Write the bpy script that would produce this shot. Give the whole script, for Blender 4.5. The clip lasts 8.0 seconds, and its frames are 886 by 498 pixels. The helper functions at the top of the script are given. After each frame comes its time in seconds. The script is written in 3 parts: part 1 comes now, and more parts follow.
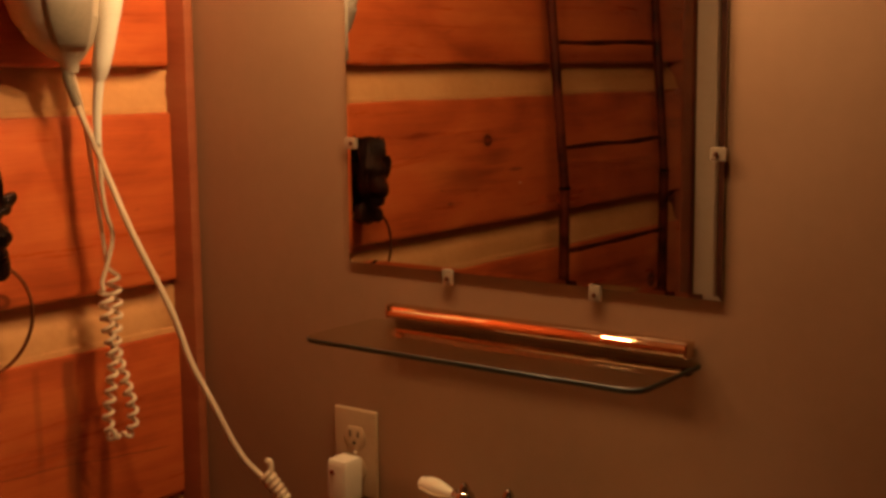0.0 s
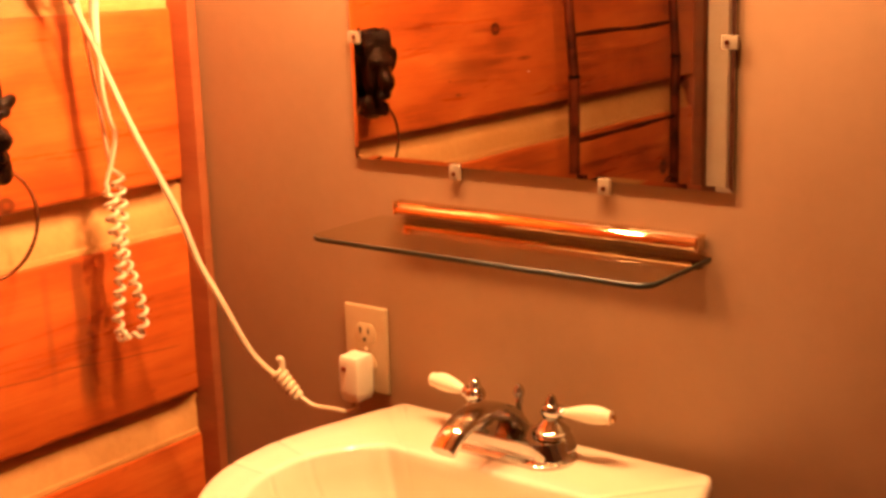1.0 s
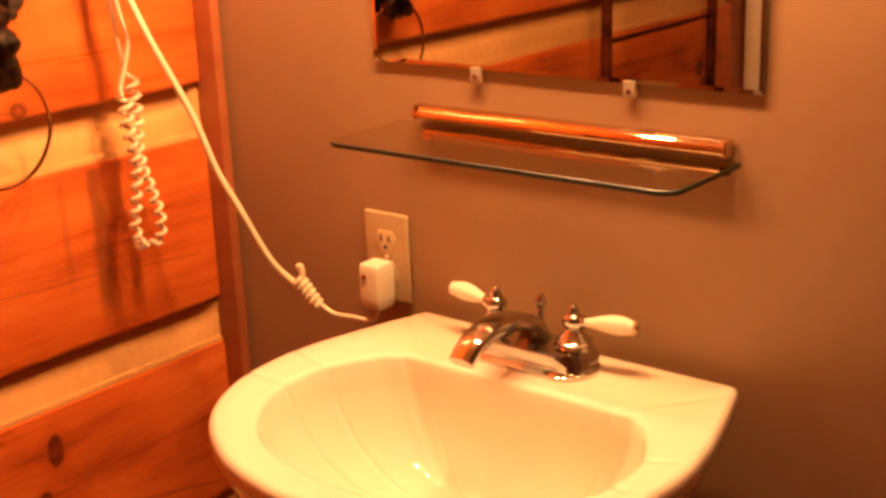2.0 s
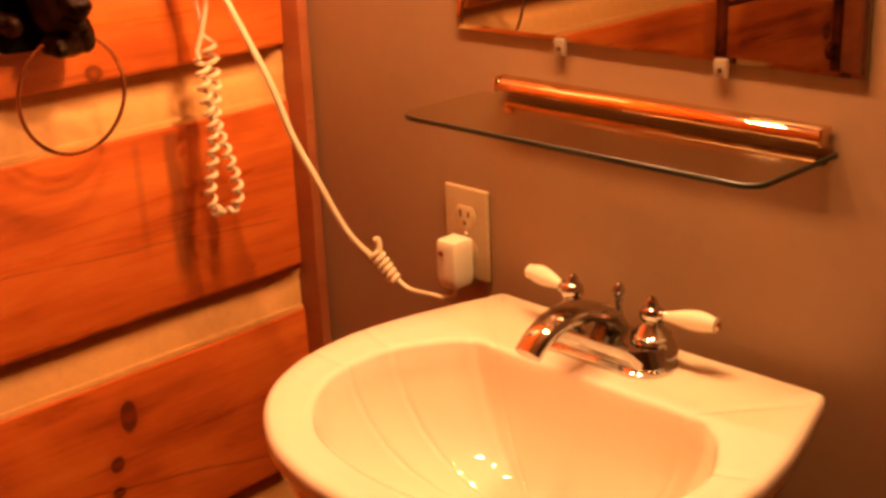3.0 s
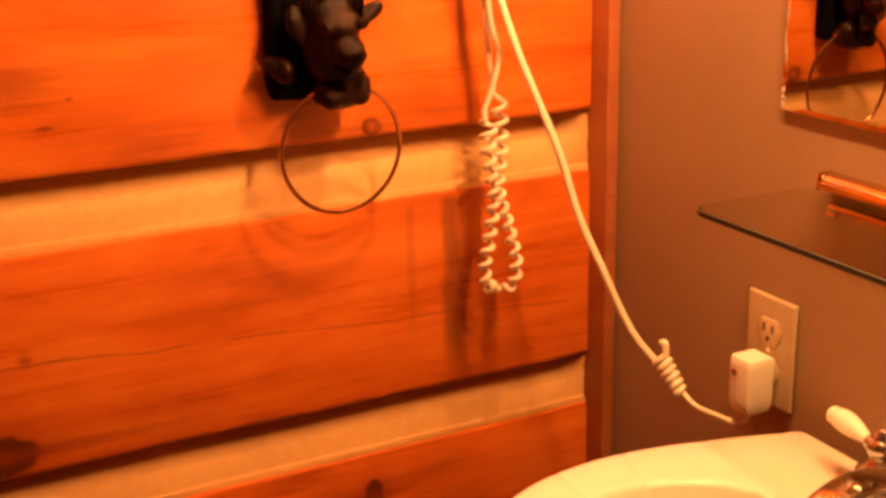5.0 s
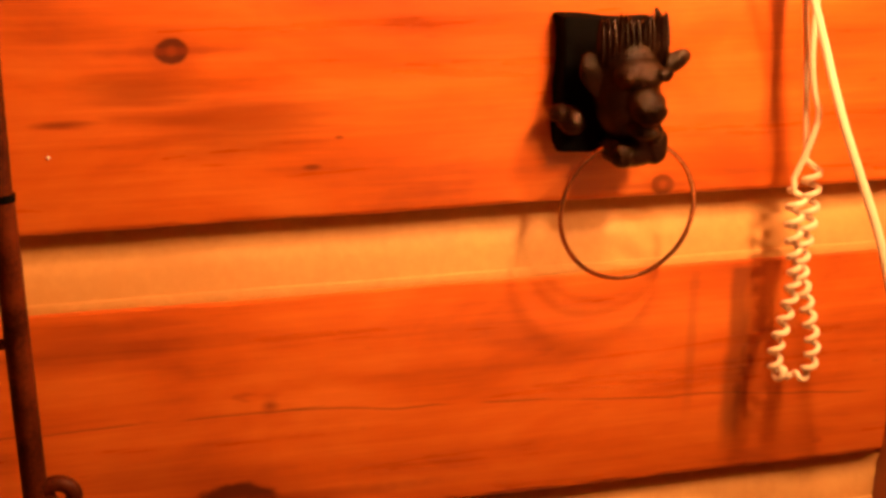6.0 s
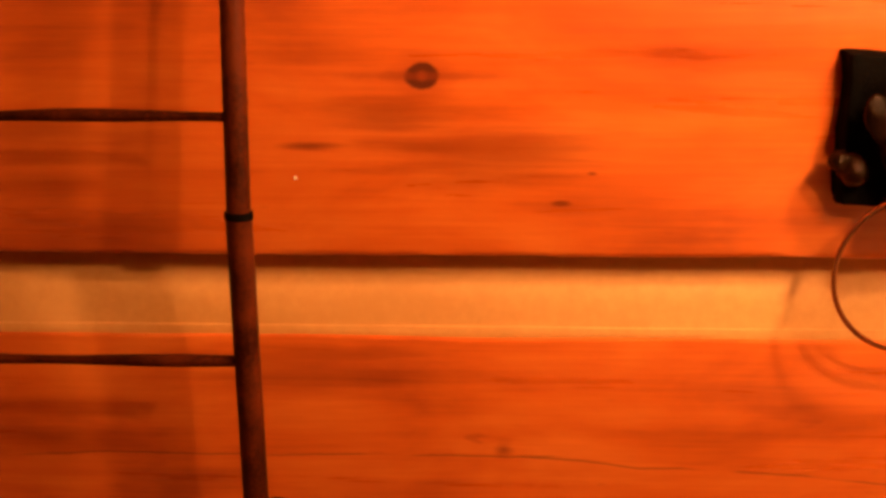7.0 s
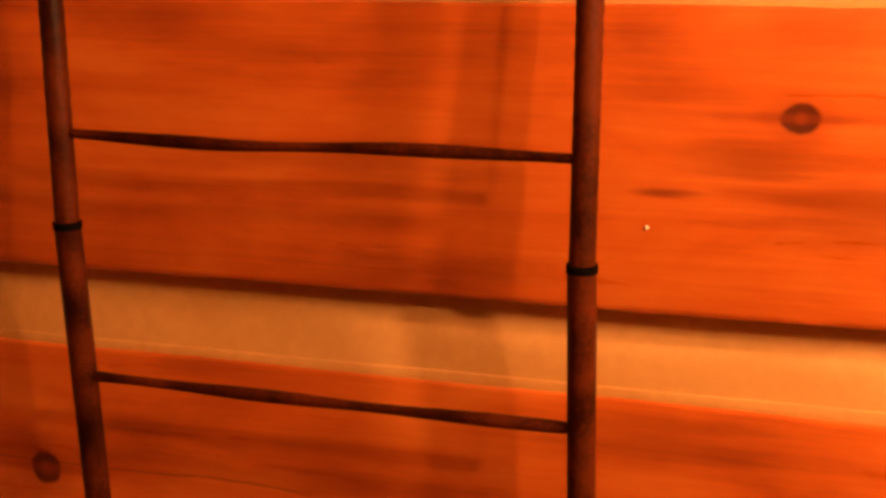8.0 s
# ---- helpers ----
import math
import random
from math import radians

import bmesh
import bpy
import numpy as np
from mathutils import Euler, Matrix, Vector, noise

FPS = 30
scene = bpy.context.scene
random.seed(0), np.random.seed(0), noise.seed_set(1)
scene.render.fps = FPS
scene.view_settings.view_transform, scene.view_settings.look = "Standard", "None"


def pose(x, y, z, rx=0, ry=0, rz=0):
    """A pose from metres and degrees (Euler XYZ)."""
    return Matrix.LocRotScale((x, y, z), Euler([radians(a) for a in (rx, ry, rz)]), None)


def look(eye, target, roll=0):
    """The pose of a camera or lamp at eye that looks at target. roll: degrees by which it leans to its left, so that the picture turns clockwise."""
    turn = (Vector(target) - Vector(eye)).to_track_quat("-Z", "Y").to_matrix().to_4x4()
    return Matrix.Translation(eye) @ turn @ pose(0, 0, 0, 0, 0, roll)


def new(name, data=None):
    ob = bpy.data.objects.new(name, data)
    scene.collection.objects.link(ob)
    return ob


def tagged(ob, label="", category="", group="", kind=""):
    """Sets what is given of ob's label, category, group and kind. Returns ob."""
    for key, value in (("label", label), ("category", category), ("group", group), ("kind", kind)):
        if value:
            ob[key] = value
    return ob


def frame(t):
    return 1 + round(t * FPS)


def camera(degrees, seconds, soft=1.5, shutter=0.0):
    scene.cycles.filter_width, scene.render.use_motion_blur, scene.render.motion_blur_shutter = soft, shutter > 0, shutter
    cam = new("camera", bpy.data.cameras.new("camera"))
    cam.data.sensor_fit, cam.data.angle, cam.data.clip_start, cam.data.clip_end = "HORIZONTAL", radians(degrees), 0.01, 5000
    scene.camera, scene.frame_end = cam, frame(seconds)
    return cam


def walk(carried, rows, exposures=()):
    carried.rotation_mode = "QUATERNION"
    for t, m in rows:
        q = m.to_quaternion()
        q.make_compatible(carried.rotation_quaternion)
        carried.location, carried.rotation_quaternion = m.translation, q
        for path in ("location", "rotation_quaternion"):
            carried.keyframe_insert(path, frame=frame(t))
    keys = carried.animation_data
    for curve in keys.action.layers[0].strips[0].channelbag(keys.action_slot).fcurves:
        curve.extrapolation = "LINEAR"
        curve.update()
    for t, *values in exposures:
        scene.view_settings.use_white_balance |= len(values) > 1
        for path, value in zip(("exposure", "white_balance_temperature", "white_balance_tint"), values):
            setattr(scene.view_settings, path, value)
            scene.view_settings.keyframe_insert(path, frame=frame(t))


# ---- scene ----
cam = camera(38.14, 8.0, soft=3.3)
PATH = [
    (0.0, look((1.353, -1.206, 1.382), (0.7593, -0.4136, 1.2414), -0.61)),
    (0.5, look((1.348, -1.201, 1.400), (0.7573, -0.4172, 1.2080), -1.58)),
    (1.0, look((1.347, -1.186, 1.388), (0.7533, -0.4140, 1.1615), -1.78)),
    (1.5, look((1.352, -1.161, 1.382), (0.7504, -0.4072, 1.1173), -2.17)),
    (1.7, look((1.346, -1.154, 1.377), (0.7445, -0.4052, 1.0990), -2.27)),
    (2.8, look((1.336, -1.069, 1.401), (0.6795, -0.3953, 1.0622), -2.53)),
    (3.0, look((1.337, -1.041, 1.392), (0.6601, -0.3849, 1.0585), -2.43)),
    (3.5, look((1.330, -0.970, 1.383), (0.6074, -0.3629, 1.0517), -1.96)),
    (4.0, look((1.312, -0.915, 1.391), (0.5553, -0.3553, 1.0520), -1.61)),
    (4.2, look((1.297, -0.891, 1.386), (0.5264, -0.3504, 1.0493), -1.43)),
    (5.3, look((1.192, -0.822, 1.390), (0.3133, -0.4476, 1.0940), -0.74)),
    (5.5, look((1.149, -0.815, 1.407), (0.2592, -0.4746, 1.1043), -0.12)),
    (6.0, look((1.096, -0.797, 1.432), (0.1776, -0.5603, 1.1157), 0.51)),
    (6.5, look((1.070, -0.749, 1.423), (0.1236, -0.6437, 1.1189), 0.28)),
    (7.0, look((1.040, -0.706, 1.422), (0.0856, -0.7320, 1.1260), -0.01)),
    (7.5, look((0.979, -0.694, 1.415), (0.0337, -0.8488, 1.1287), -0.26)),
    (8.0, look((0.929, -0.738, 1.418), (0.0106, -1.0143, 1.1365), -0.95)),
]
walk(cam, PATH, [(0.0, -1.6, 5300, -8), (0.3, -0.5, 5900, 0), (0.7, 0.2, 6300, 6), (1.0, 0.4, 6300, 8), (1.7, 0.33, 6350, 9), (3.0, -0.03, 6500, 10),
                 (4.2, -0.17, 7000, 12), (5.3, 0.08, 6950, 12), (6.0, 0.12, 6700, 8), (6.5, 0.05, 6700, 7), (7.0, 0.03, 6600, 7), (7.5, 0.06, 6550, 7), (8.0, 0.25, 6600, 7)])

world = bpy.data.worlds.new("world")
scene.world = world
world.use_nodes = True
world.node_tree.nodes["Background"].inputs[0].default_value = (1.0, 0.55, 0.25, 1)
world.node_tree.nodes["Background"].inputs[1].default_value = 0.005

BULB_WATTS = 24.5
BULB_COLOUR = (1.0, 0.50, 0.20)


# ---------------------------------------------------------------- node helpers
class Nodes:
    """A small wrapper that makes nodes and links them."""

    def __init__(self, name):
        self.m = bpy.data.materials.new(name)
        self.m.use_nodes = True
        self.t = self.m.node_tree
        self.b = self.t.nodes["Principled BSDF"]
        self.out = self.t.nodes["Material Output"]

    def n(self, kind, **props):
        node = self.t.nodes.new(kind)
        for k, v in props.items():
            if k == "operation":
                node.operation = v
            elif k == "blend_type":
                node.blend_type = v
            elif k == "data_type":
                node.data_type = v
            elif k == "interpolation_type":
                node.interpolation_type = v
        return node

    def put(self, socket, v):
        if isinstance(v, bpy.types.NodeSocket):
            self.t.links.new(v, socket)
        else:
            socket.default_value = v

    def math(self, op, a, b=0.0, c=0.0):
        node = self.n("ShaderNodeMath", operation=op)
        for s, v in zip(node.inputs, (a, b, c)):
            self.put(s, v)
        return node.outputs[0]

    def mix(self, f, a, b, mode="MIX"):
        node = self.n("ShaderNodeMix", data_type="RGBA", blend_type=mode)
        self.put(node.inputs[0], f)
        self.put(node.inputs[6], a if isinstance(a, bpy.types.NodeSocket) else (*a, 1))
        self.put(node.inputs[7], b if isinstance(b, bpy.types.NodeSocket) else (*b, 1))
        return node.outputs[2]

    def coords(self, scale=(1, 1, 1), shift=None):
        tc = self.n("ShaderNodeTexCoord")
        mp = self.n("ShaderNodeMapping")
        self.t.links.new(tc.outputs["Object"], mp.inputs[0])
        mp.inputs["Scale"].default_value = scale
        if shift is not None:
            self.put(mp.inputs["Location"], shift)
        return mp.outputs[0]

    def noise(self, vec, scale=1.0, detail=4.0, rough=0.55, distort=0.0):
        node = self.n("ShaderNodeTexNoise")
        self.put(node.inputs["Vector"], vec)
        node.inputs["Scale"].default_value = scale
        node.inputs["Detail"].default_value = detail
        node.inputs["Roughness"].default_value = rough
        node.inputs["Distortion"].default_value = distort
        return node.outputs[0]

    def step(self, v, lo, hi, a=0.0, b=1.0):
        node = self.n("ShaderNodeMapRange", interpolation_type="SMOOTHSTEP")
        for s, x in zip(node.inputs, (v, lo, hi, a, b)):
            self.put(s, x)
        return node.outputs[0]

    def ramp(self, f, stops):
        node = self.n("ShaderNodeValToRGB")
        self.put(node.inputs[0], f)
        el = node.color_ramp.elements
        while len(el) < len(stops):
            el.new(0.5)
        for e, (p, c) in zip(el, stops):
            e.position, e.color = p, (*c, 1)
        return node.outputs[0]

    def bump(self, h, strength=0.3, dist=0.002):
        node = self.n("ShaderNodeBump")
        node.inputs["Strength"].default_value = strength
        node.inputs["Distance"].default_value = dist
        self.put(node.inputs["Height"], h)
        self.t.links.new(node.outputs[0], self.b.inputs["Normal"])

    def set(self, colour=None, rough=None, metal=None, **other):
        if colour is not None:
            self.put(self.b.inputs["Base Color"], colour if isinstance(colour, bpy.types.NodeSocket) else (*colour, 1))
        if rough is not None:
            self.put(self.b.inputs["Roughness"], rough)
        if metal is not None:
            self.put(self.b.inputs["Metallic"], metal)
        for k, v in other.items():
            self.put(self.b.inputs[k.replace("_", " ")], v)
        return self.m


def plank_wood(name, dark, mid, light, knots=(), cracks=(), cord_shadows=(), gloss=0.42, patches=()):
    """Stained softwood with grain along y, with its knots, drying cracks and painted cord shadows."""
    w = Nodes(name)
    info = w.n("ShaderNodeObjectInfo")
    offset = w.n("ShaderNodeCombineXYZ")
    for s, k in zip(offset.inputs, (3.1, 17.0, 5.3)):
        w.put(s, w.math("MULTIPLY", info.outputs["Random"], k))
    tc = w.n("ShaderNodeTexCoord")
    sep = w.n("ShaderNodeSeparateXYZ")
    w.t.links.new(tc.outputs["Object"], sep.inputs[0])
    y, z = sep.outputs[1], sep.outputs[2]
    long_ = w.noise(w.coords((6, 2.4, 46), offset.outputs[0]), 1.0, 5, 0.62, 0.35)
    fine = w.noise(w.coords((30, 7, 260), offset.outputs[0]), 1.0, 4, 0.65, 0.3)
    cloud = w.noise(w.coords((3, 4.5, 11), offset.outputs[0]), 1.0, 4, 0.55, 0.35)
    speck = w.noise(w.coords((40, 18, 60), offset.outputs[0]), 1.0, 2, 0.5)
    f = w.math("ADD", w.math("MULTIPLY", long_, 0.34), w.math("MULTIPLY", fine, 0.16))
    f = w.math("ADD", f, w.math("MULTIPLY", cloud, 0.71))
    f = w.math("ADD", w.math("MULTIPLY", w.math("SUBTRACT", f, 0.605), 1.5), 0.50)
    col = w.ramp(f, [(0.15, dark), (0.48, mid), (0.85, light)])
    col = w.mix(w.step(speck, 0.70, 0.78, 0, 0.35), col, dark)
    height = w.math("ADD", w.math("MULTIPLY", fine, 0.5), w.math("MULTIPLY", long_, 0.6))
    for ky, kz, ry, rz, deep, tail in knots:
        dy, dz = w.math("SUBTRACT", y, ky), w.math("SUBTRACT", z, kz)
        wob = w.math("MULTIPLY", w.math("SUBTRACT", w.noise(w.coords((60, 60, 60)), 1.0, 2), 0.5), 0.55)
        a = w.math("POWER", w.math("DIVIDE", dy, ry), 2.0)
        b = w.math("POWER", w.math("DIVIDE", dz, rz), 2.0)
        d = w.math("ADD", w.math("SQRT", w.math("ADD", a, b)), wob)
        ring = w.math("MULTIPLY", w.step(d, 1.55, 1.1), w.step(d, 0.1, 0.75, 1 - tail, 1))
        col = w.mix(w.math("MULTIPLY", ring, deep), col, (0.020, 0.006, 0.002))
        halo = w.step(d, 3.4, 1.0, 0, 0.35 * deep)
        col = w.mix(halo, col, dark)
        t1 = w.math("POWER", w.math("DIVIDE", dy, ry * 8), 2.0)
        t2 = w.math("POWER", w.math("DIVIDE", dz, rz * 0.55), 2.0)
        streak = w.step(w.math("ADD", w.math("SQRT", w.math("ADD", t1, t2)), wob), 1.1, 0.3, 0, 0.55 * deep)
        col = w.mix(streak, col, dark)
        height = w.math("SUBTRACT", height, w.math("MULTIPLY", ring, 0.8))
    for y0, z0, slope, thick, y_lo, y_hi in cracks:
        line = w.math("ADD", z0, w.math("MULTIPLY", w.math("SUBTRACT", y, y0), slope))
        jit = w.math("MULTIPLY", w.math("SUBTRACT", w.noise(w.coords((1, 6, 0.1)), 1.0, 3, 0.5), 0.5), 0.02)
        gap = w.math("ABSOLUTE", w.math("ADD", w.math("SUBTRACT", z, line), jit))
        here = w.math("MULTIPLY", w.step(y, y_lo, y_lo + 0.03), w.step(y, y_hi, y_hi - 0.03))
        broken = w.step(w.noise(w.coords((1, 11, 1)), 1.0, 2), 0.32, 0.5)
        c = w.math("MULTIPLY", w.math("MULTIPLY", w.step(gap, thick, thick * 0.2, 0, 0.5), here), broken)
        col = w.mix(c, col, (0.05, 0.014, 0.005))
        height = w.math("SUBTRACT", height, w.math("MULTIPLY", c, 1.2))
    # cord shadows put into the wood colour as ragged dark upright bands
    for y0, half, z_lo, z_hi, deep in cord_shadows:
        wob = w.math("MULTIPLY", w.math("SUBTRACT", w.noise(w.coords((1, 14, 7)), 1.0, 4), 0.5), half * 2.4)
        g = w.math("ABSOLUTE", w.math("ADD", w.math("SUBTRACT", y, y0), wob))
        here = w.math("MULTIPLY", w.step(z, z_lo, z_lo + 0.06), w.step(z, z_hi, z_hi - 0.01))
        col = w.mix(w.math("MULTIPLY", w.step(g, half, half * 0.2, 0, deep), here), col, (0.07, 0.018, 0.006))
    for py, pz, ry, rz, deep in patches:
        a = w.math("POWER", w.math("DIVIDE", w.math("SUBTRACT", y, py), ry), 2.0)
        b = w.math("POWER", w.math("DIVIDE", w.math("SUBTRACT", z, pz), rz), 2.0)
        ragged = w.math("MULTIPLY", w.math("SUBTRACT", long_, 0.5), 2.2)
        d = w.math("ADD", w.math("SQRT", w.math("ADD", a, b)), ragged)
        col = w.mix(w.step(d, 1.3, 0.2, 0, deep), col, (dark[0] * 0.55, dark[1] * 0.5, dark[2] * 0.5))
    w.bump(height, 0.25, 0.0016)
    return w.set(col, w.step(long_, 0.3, 0.7, gloss - 0.07, gloss + 0.1))


def mottled(name, a, b, rough, scale, bump=0.1, metal=0.0, dist=0.001, **other):
    """A surface of two near colours, at a large and a small scale."""
    w = Nodes(name)
    big = w.noise(w.coords((1, 1, 1)), scale, 4, 0.55, 0.3)
    small = w.noise(w.coords((1, 1, 1)), scale * 14, 3, 0.6)
    f = w.math("ADD", w.math("MULTIPLY", big, 0.7), w.math("MULTIPLY", small, 0.3))
    col = w.mix(w.step(f, 0.35, 0.65), a, b)
    w.bump(small, bump, dist)
    return w.set(col, w.step(big, 0.3, 0.7, rough * 0.85, rough * 1.15), metal, **other)


KNOTS = (
    (-0.752, 1.247, 0.0105, 0.0085, 1.0, 0.55),
    (-0.297, 1.103, 0.009, 0.008, 0.7, 0.7),
    (-0.715, 0.812, 0.030, 0.017, 0.95, 0.2),
    (-0.312, 0.665, 0.009, 0.017, 0.9, 0.1),
    (-0.336, 0.606, 0.008, 0.008, 0.9, 0.1),
    (-0.339, 0.567, 0.007, 0.006, 0.85, 0.1),
    (-1.404, 0.896, 0.0115, 0.012, 1.0, 0.25),
)
CRACKS = ((-0.665, 0.906, 0.004, 0.0014, -1.5, -0.62), (-0.665, 0.906, -0.07, 0.0014, -0.68, -0.03), (-0.393, 0.582, -0.2, 0.002, -0.46, -0.03))
# shadows of the hanging dryer cords, painted onto the planks left of them
CORD_SHADOWS = ((-0.205, 0.018, 0.79, 1.018, 0.6), (-0.19, 0.012, 1.11, 1.32, 0.3), (-0.255, 0.008, 0.84, 1.015, 0.25))
PATCHES = ((-0.782, 1.212, 0.060, 0.024, 0.5), (-0.69, 1.185, 0.11, 0.030, 0.5), (-0.845, 1.188, 0.030, 0.005, 0.75), (-0.635, 1.140, 0.008, 0.003, 0.8),
           (-0.61, 1.166, 0.005, 0.002, 0.8), (-0.68, 0.912, 0.012, 0.010, 0.7), (-0.86, 0.985, 0.12, 0.030, 0.35), (-0.80, 0.85, 0.10, 0.025, 0.3), (-1.10, 1.20, 0.16, 0.020, 0.35))
WOOD = plank_wood("stained_pine", (0.25, 0.033, 0.0045), (0.57, 0.110, 0.014), (0.76, 0.207, 0.034), KNOTS, CRACKS, CORD_SHADOWS, 0.33, PATCHES)
# wood colour kept low so the south wall bounces little light
DARK_WOOD = plank_wood("dark_boards", (0.07, 0.022, 0.008), (0.13, 0.040, 0.014), (0.18, 0.06, 0.02))
TRIM_WOOD = plank_wood("trim_pine", (0.22, 0.055, 0.017), (0.33, 0.092, 0.030), (0.42, 0.14, 0.048))
CHINK = mottled("pale_chinking", (0.55, 0.26, 0.072), (0.65, 0.335, 0.105), 0.7, 6, 0.12, dist=0.002)
PAINT = mottled("tan_wall_paint", (0.285, 0.163, 0.085), (0.32, 0.185, 0.098), 0.42, 3, 0.12, dist=0.0008)
CEILING = mottled("ceiling_paint", (0.24, 0.10, 0.04), (0.30, 0.13, 0.05), 0.6, 3)
FLOOR_WOOD = plank_wood("floor_boards", (0.20, 0.06, 0.02), (0.33, 0.12, 0.045), (0.42, 0.18, 0.07))
CASING = mottled("cream_casing_paint", (0.74, 0.60, 0.40), (0.80, 0.66, 0.46), 0.5, 5)
PORCELAIN = mottled("white_porcelain", (0.82, 0.69, 0.54), (0.85, 0.72, 0.57), 0.045, 4, 0.0, Coat_Weight=0.8, Coat_Roughness=0.03)
CERAMIC = mottled("handle_ceramic", (0.83, 0.76, 0.62), (0.87, 0.80, 0.66), 0.14, 30, 0.0)
CHROME = mottled("chrome", (0.50, 0.50, 0.49), (0.56, 0.56, 0.55), 0.06, 60, 0.0, 1.0)
BRASS = mottled("polished_brass", (0.72, 0.52, 0.32), (0.78, 0.58, 0.37), 0.045, 40, 0.0, 1.0)
SILVER = mottled("mirror_silver", (0.58, 0.57, 0.57), (0.61, 0.60, 0.60), 0.012, 2, 0.0, 1.0)
IVORY = mottled("ivory_plastic", (0.70, 0.55, 0.36), (0.76, 0.60, 0.40), 0.38, 12)
CREAM_PLASTIC = mottled("cream_plastic", (0.80, 0.72, 0.56), (0.84, 0.76, 0.60), 0.34, 14)
GREY_PLASTIC = mottled("grey_plastic", (0.20, 0.165, 0.11), (0.26, 0.21, 0.15), 0.4, 10)
DARK_HOLE = mottled("slot_black", (0.02, 0.014, 0.01), (0.03, 0.02, 0.015), 0.6, 50)
RED_PLASTIC = mottled("red_brown_plastic", (0.22, 0.03, 0.01), (0.26, 0.04, 0.014), 0.35, 60)
BRONZE = mottled("dark_bronze", (0.005, 0.002, 0.0015), (0.032, 0.012, 0.007), 0.17, 30, 0.5, 0.75, 0.003)
BLACK_CAST = mottled("blackened_casting", (0.0012, 0.0008, 0.0006), (0.003, 0.002, 0.0015), 0.8, 30, 0.6, 0.0, 0.003, Specular_IOR_Level=0.05)
SHELL_PLASTIC = mottled("tan_grey_plastic", (0.42, 0.35, 0.25), (0.48, 0.40, 0.29), 0.25, 10)
IRON = mottled("rust_brown_metal", (0.018, 0.003, 0.0008), (0.105, 0.017, 0.003), 0.45, 22, 0.4, 0.0, 0.001, Specular_IOR_Level=0.10)
RING_METAL = mottled("copper_ring_metal", (0.36, 0.14, 0.055), (0.46, 0.19, 0.08), 0.14, 30, 0.1, 0.9)


def clear_glass(name, tint, gloss):
    """Thin clear glass that lets lamp light straight through, with a mirror coat by angle."""
    w = Nodes(name)
    see = w.n("ShaderNodeBsdfTransparent")
    see.inputs[0].default_value = (*tint, 1)
    shine = w.n("ShaderNodeBsdfGlossy")
    shine.inputs["Roughness"].default_value = 0.02
    fres = w.n("ShaderNodeFresnel")
    fres.inputs[0].default_value = 1.5
    both = w.n("ShaderNodeMixShader")
    w.put(both.inputs[0], w.math("MULTIPLY", fres.outputs[0], gloss))
    w.t.links.new(see.outputs[0], both.inputs[1])
    w.t.links.new(shine.outputs[0], both.inputs[2])
    w.t.links.new(both.outputs[0], w.out.inputs[0])
    return w.m


GLASS = clear_glass("shelf_glass", (0.90, 0.90, 0.84), 0.55)
CLIP_PLASTIC = mottled("clip_plastic", (0.60, 0.47, 0.32), (0.68, 0.54, 0.38), 0.15, 60, 0.0, Transmission_Weight=0.6)
CLEAR = clear_glass("under_glass", (0.97, 0.98, 0.95), 0.0)
PLATE = mottled("ivory_cover_plate", (0.44, 0.31, 0.17), (0.49, 0.35, 0.20), 0.34, 14)
GLASS_EDGE = mottled("glass_edge_green", (0.012, 0.015, 0.008), (0.020, 0.025, 0.014), 0.45, 30, 0.0)


def glowing(name, colour, strength):
    w = Nodes(name)
    em = w.n("ShaderNodeEmission")
    em.inputs[0].default_value = (*colour, 1)
    em.inputs[1].default_value = strength
    w.t.links.new(em.outputs[0], w.out.inputs[0])
    return w.m


# ---------------------------------------------------------------- mesh helpers
def part(name, bm, material, parent=None, label="", smooth=True):
    me = bpy.data.meshes.new(name)
    bmesh.ops.recalc_face_normals(bm, faces=bm.faces)
    bm.to_mesh(me)
    bm.free()
    me.materials.append(material)
    if smooth:
        me.polygons.foreach_set("use_smooth", [True] * len(me.polygons))
        me.set_sharp_from_angle(angle=radians(38))
    ob = new(name, me)
    if parent is not None:
        ob.parent = parent
    if label:
        tagged(ob, label)
    return ob


def thing(name, place, label, category, group="", kind=""):
    ob = new(name)
    ob.location = place
    ob.empty_display_size = 0.05
    return tagged(ob, label, category, group, kind)


def under(ob, parent):
    """Hangs a mesh that was built in room coordinates under its thing, keeping its place."""
    ob.parent = parent
    ob.matrix_parent_inverse = Matrix.Translation(-Vector(parent.location)) if parent.parent is None else Matrix.Identity(4)
    return ob


def bar(x0, x1, y0, y1, z0, z1, bevel=0.0, seg=2):
    bm = bmesh.new()
    bmesh.ops.create_cube(bm, size=1)
    for v in bm.verts:
        v.co = ((x0 + x1) / 2 + v.co.x * (x1 - x0), (y0 + y1) / 2 + v.co.y * (y1 - y0), (z0 + z1) / 2 + v.co.z * (z1 - z0))
    if bevel:
        bmesh.ops.bevel(bm, geom=bm.edges[:], offset=bevel, segments=seg, affect="EDGES", profile=0.6)
    return bm


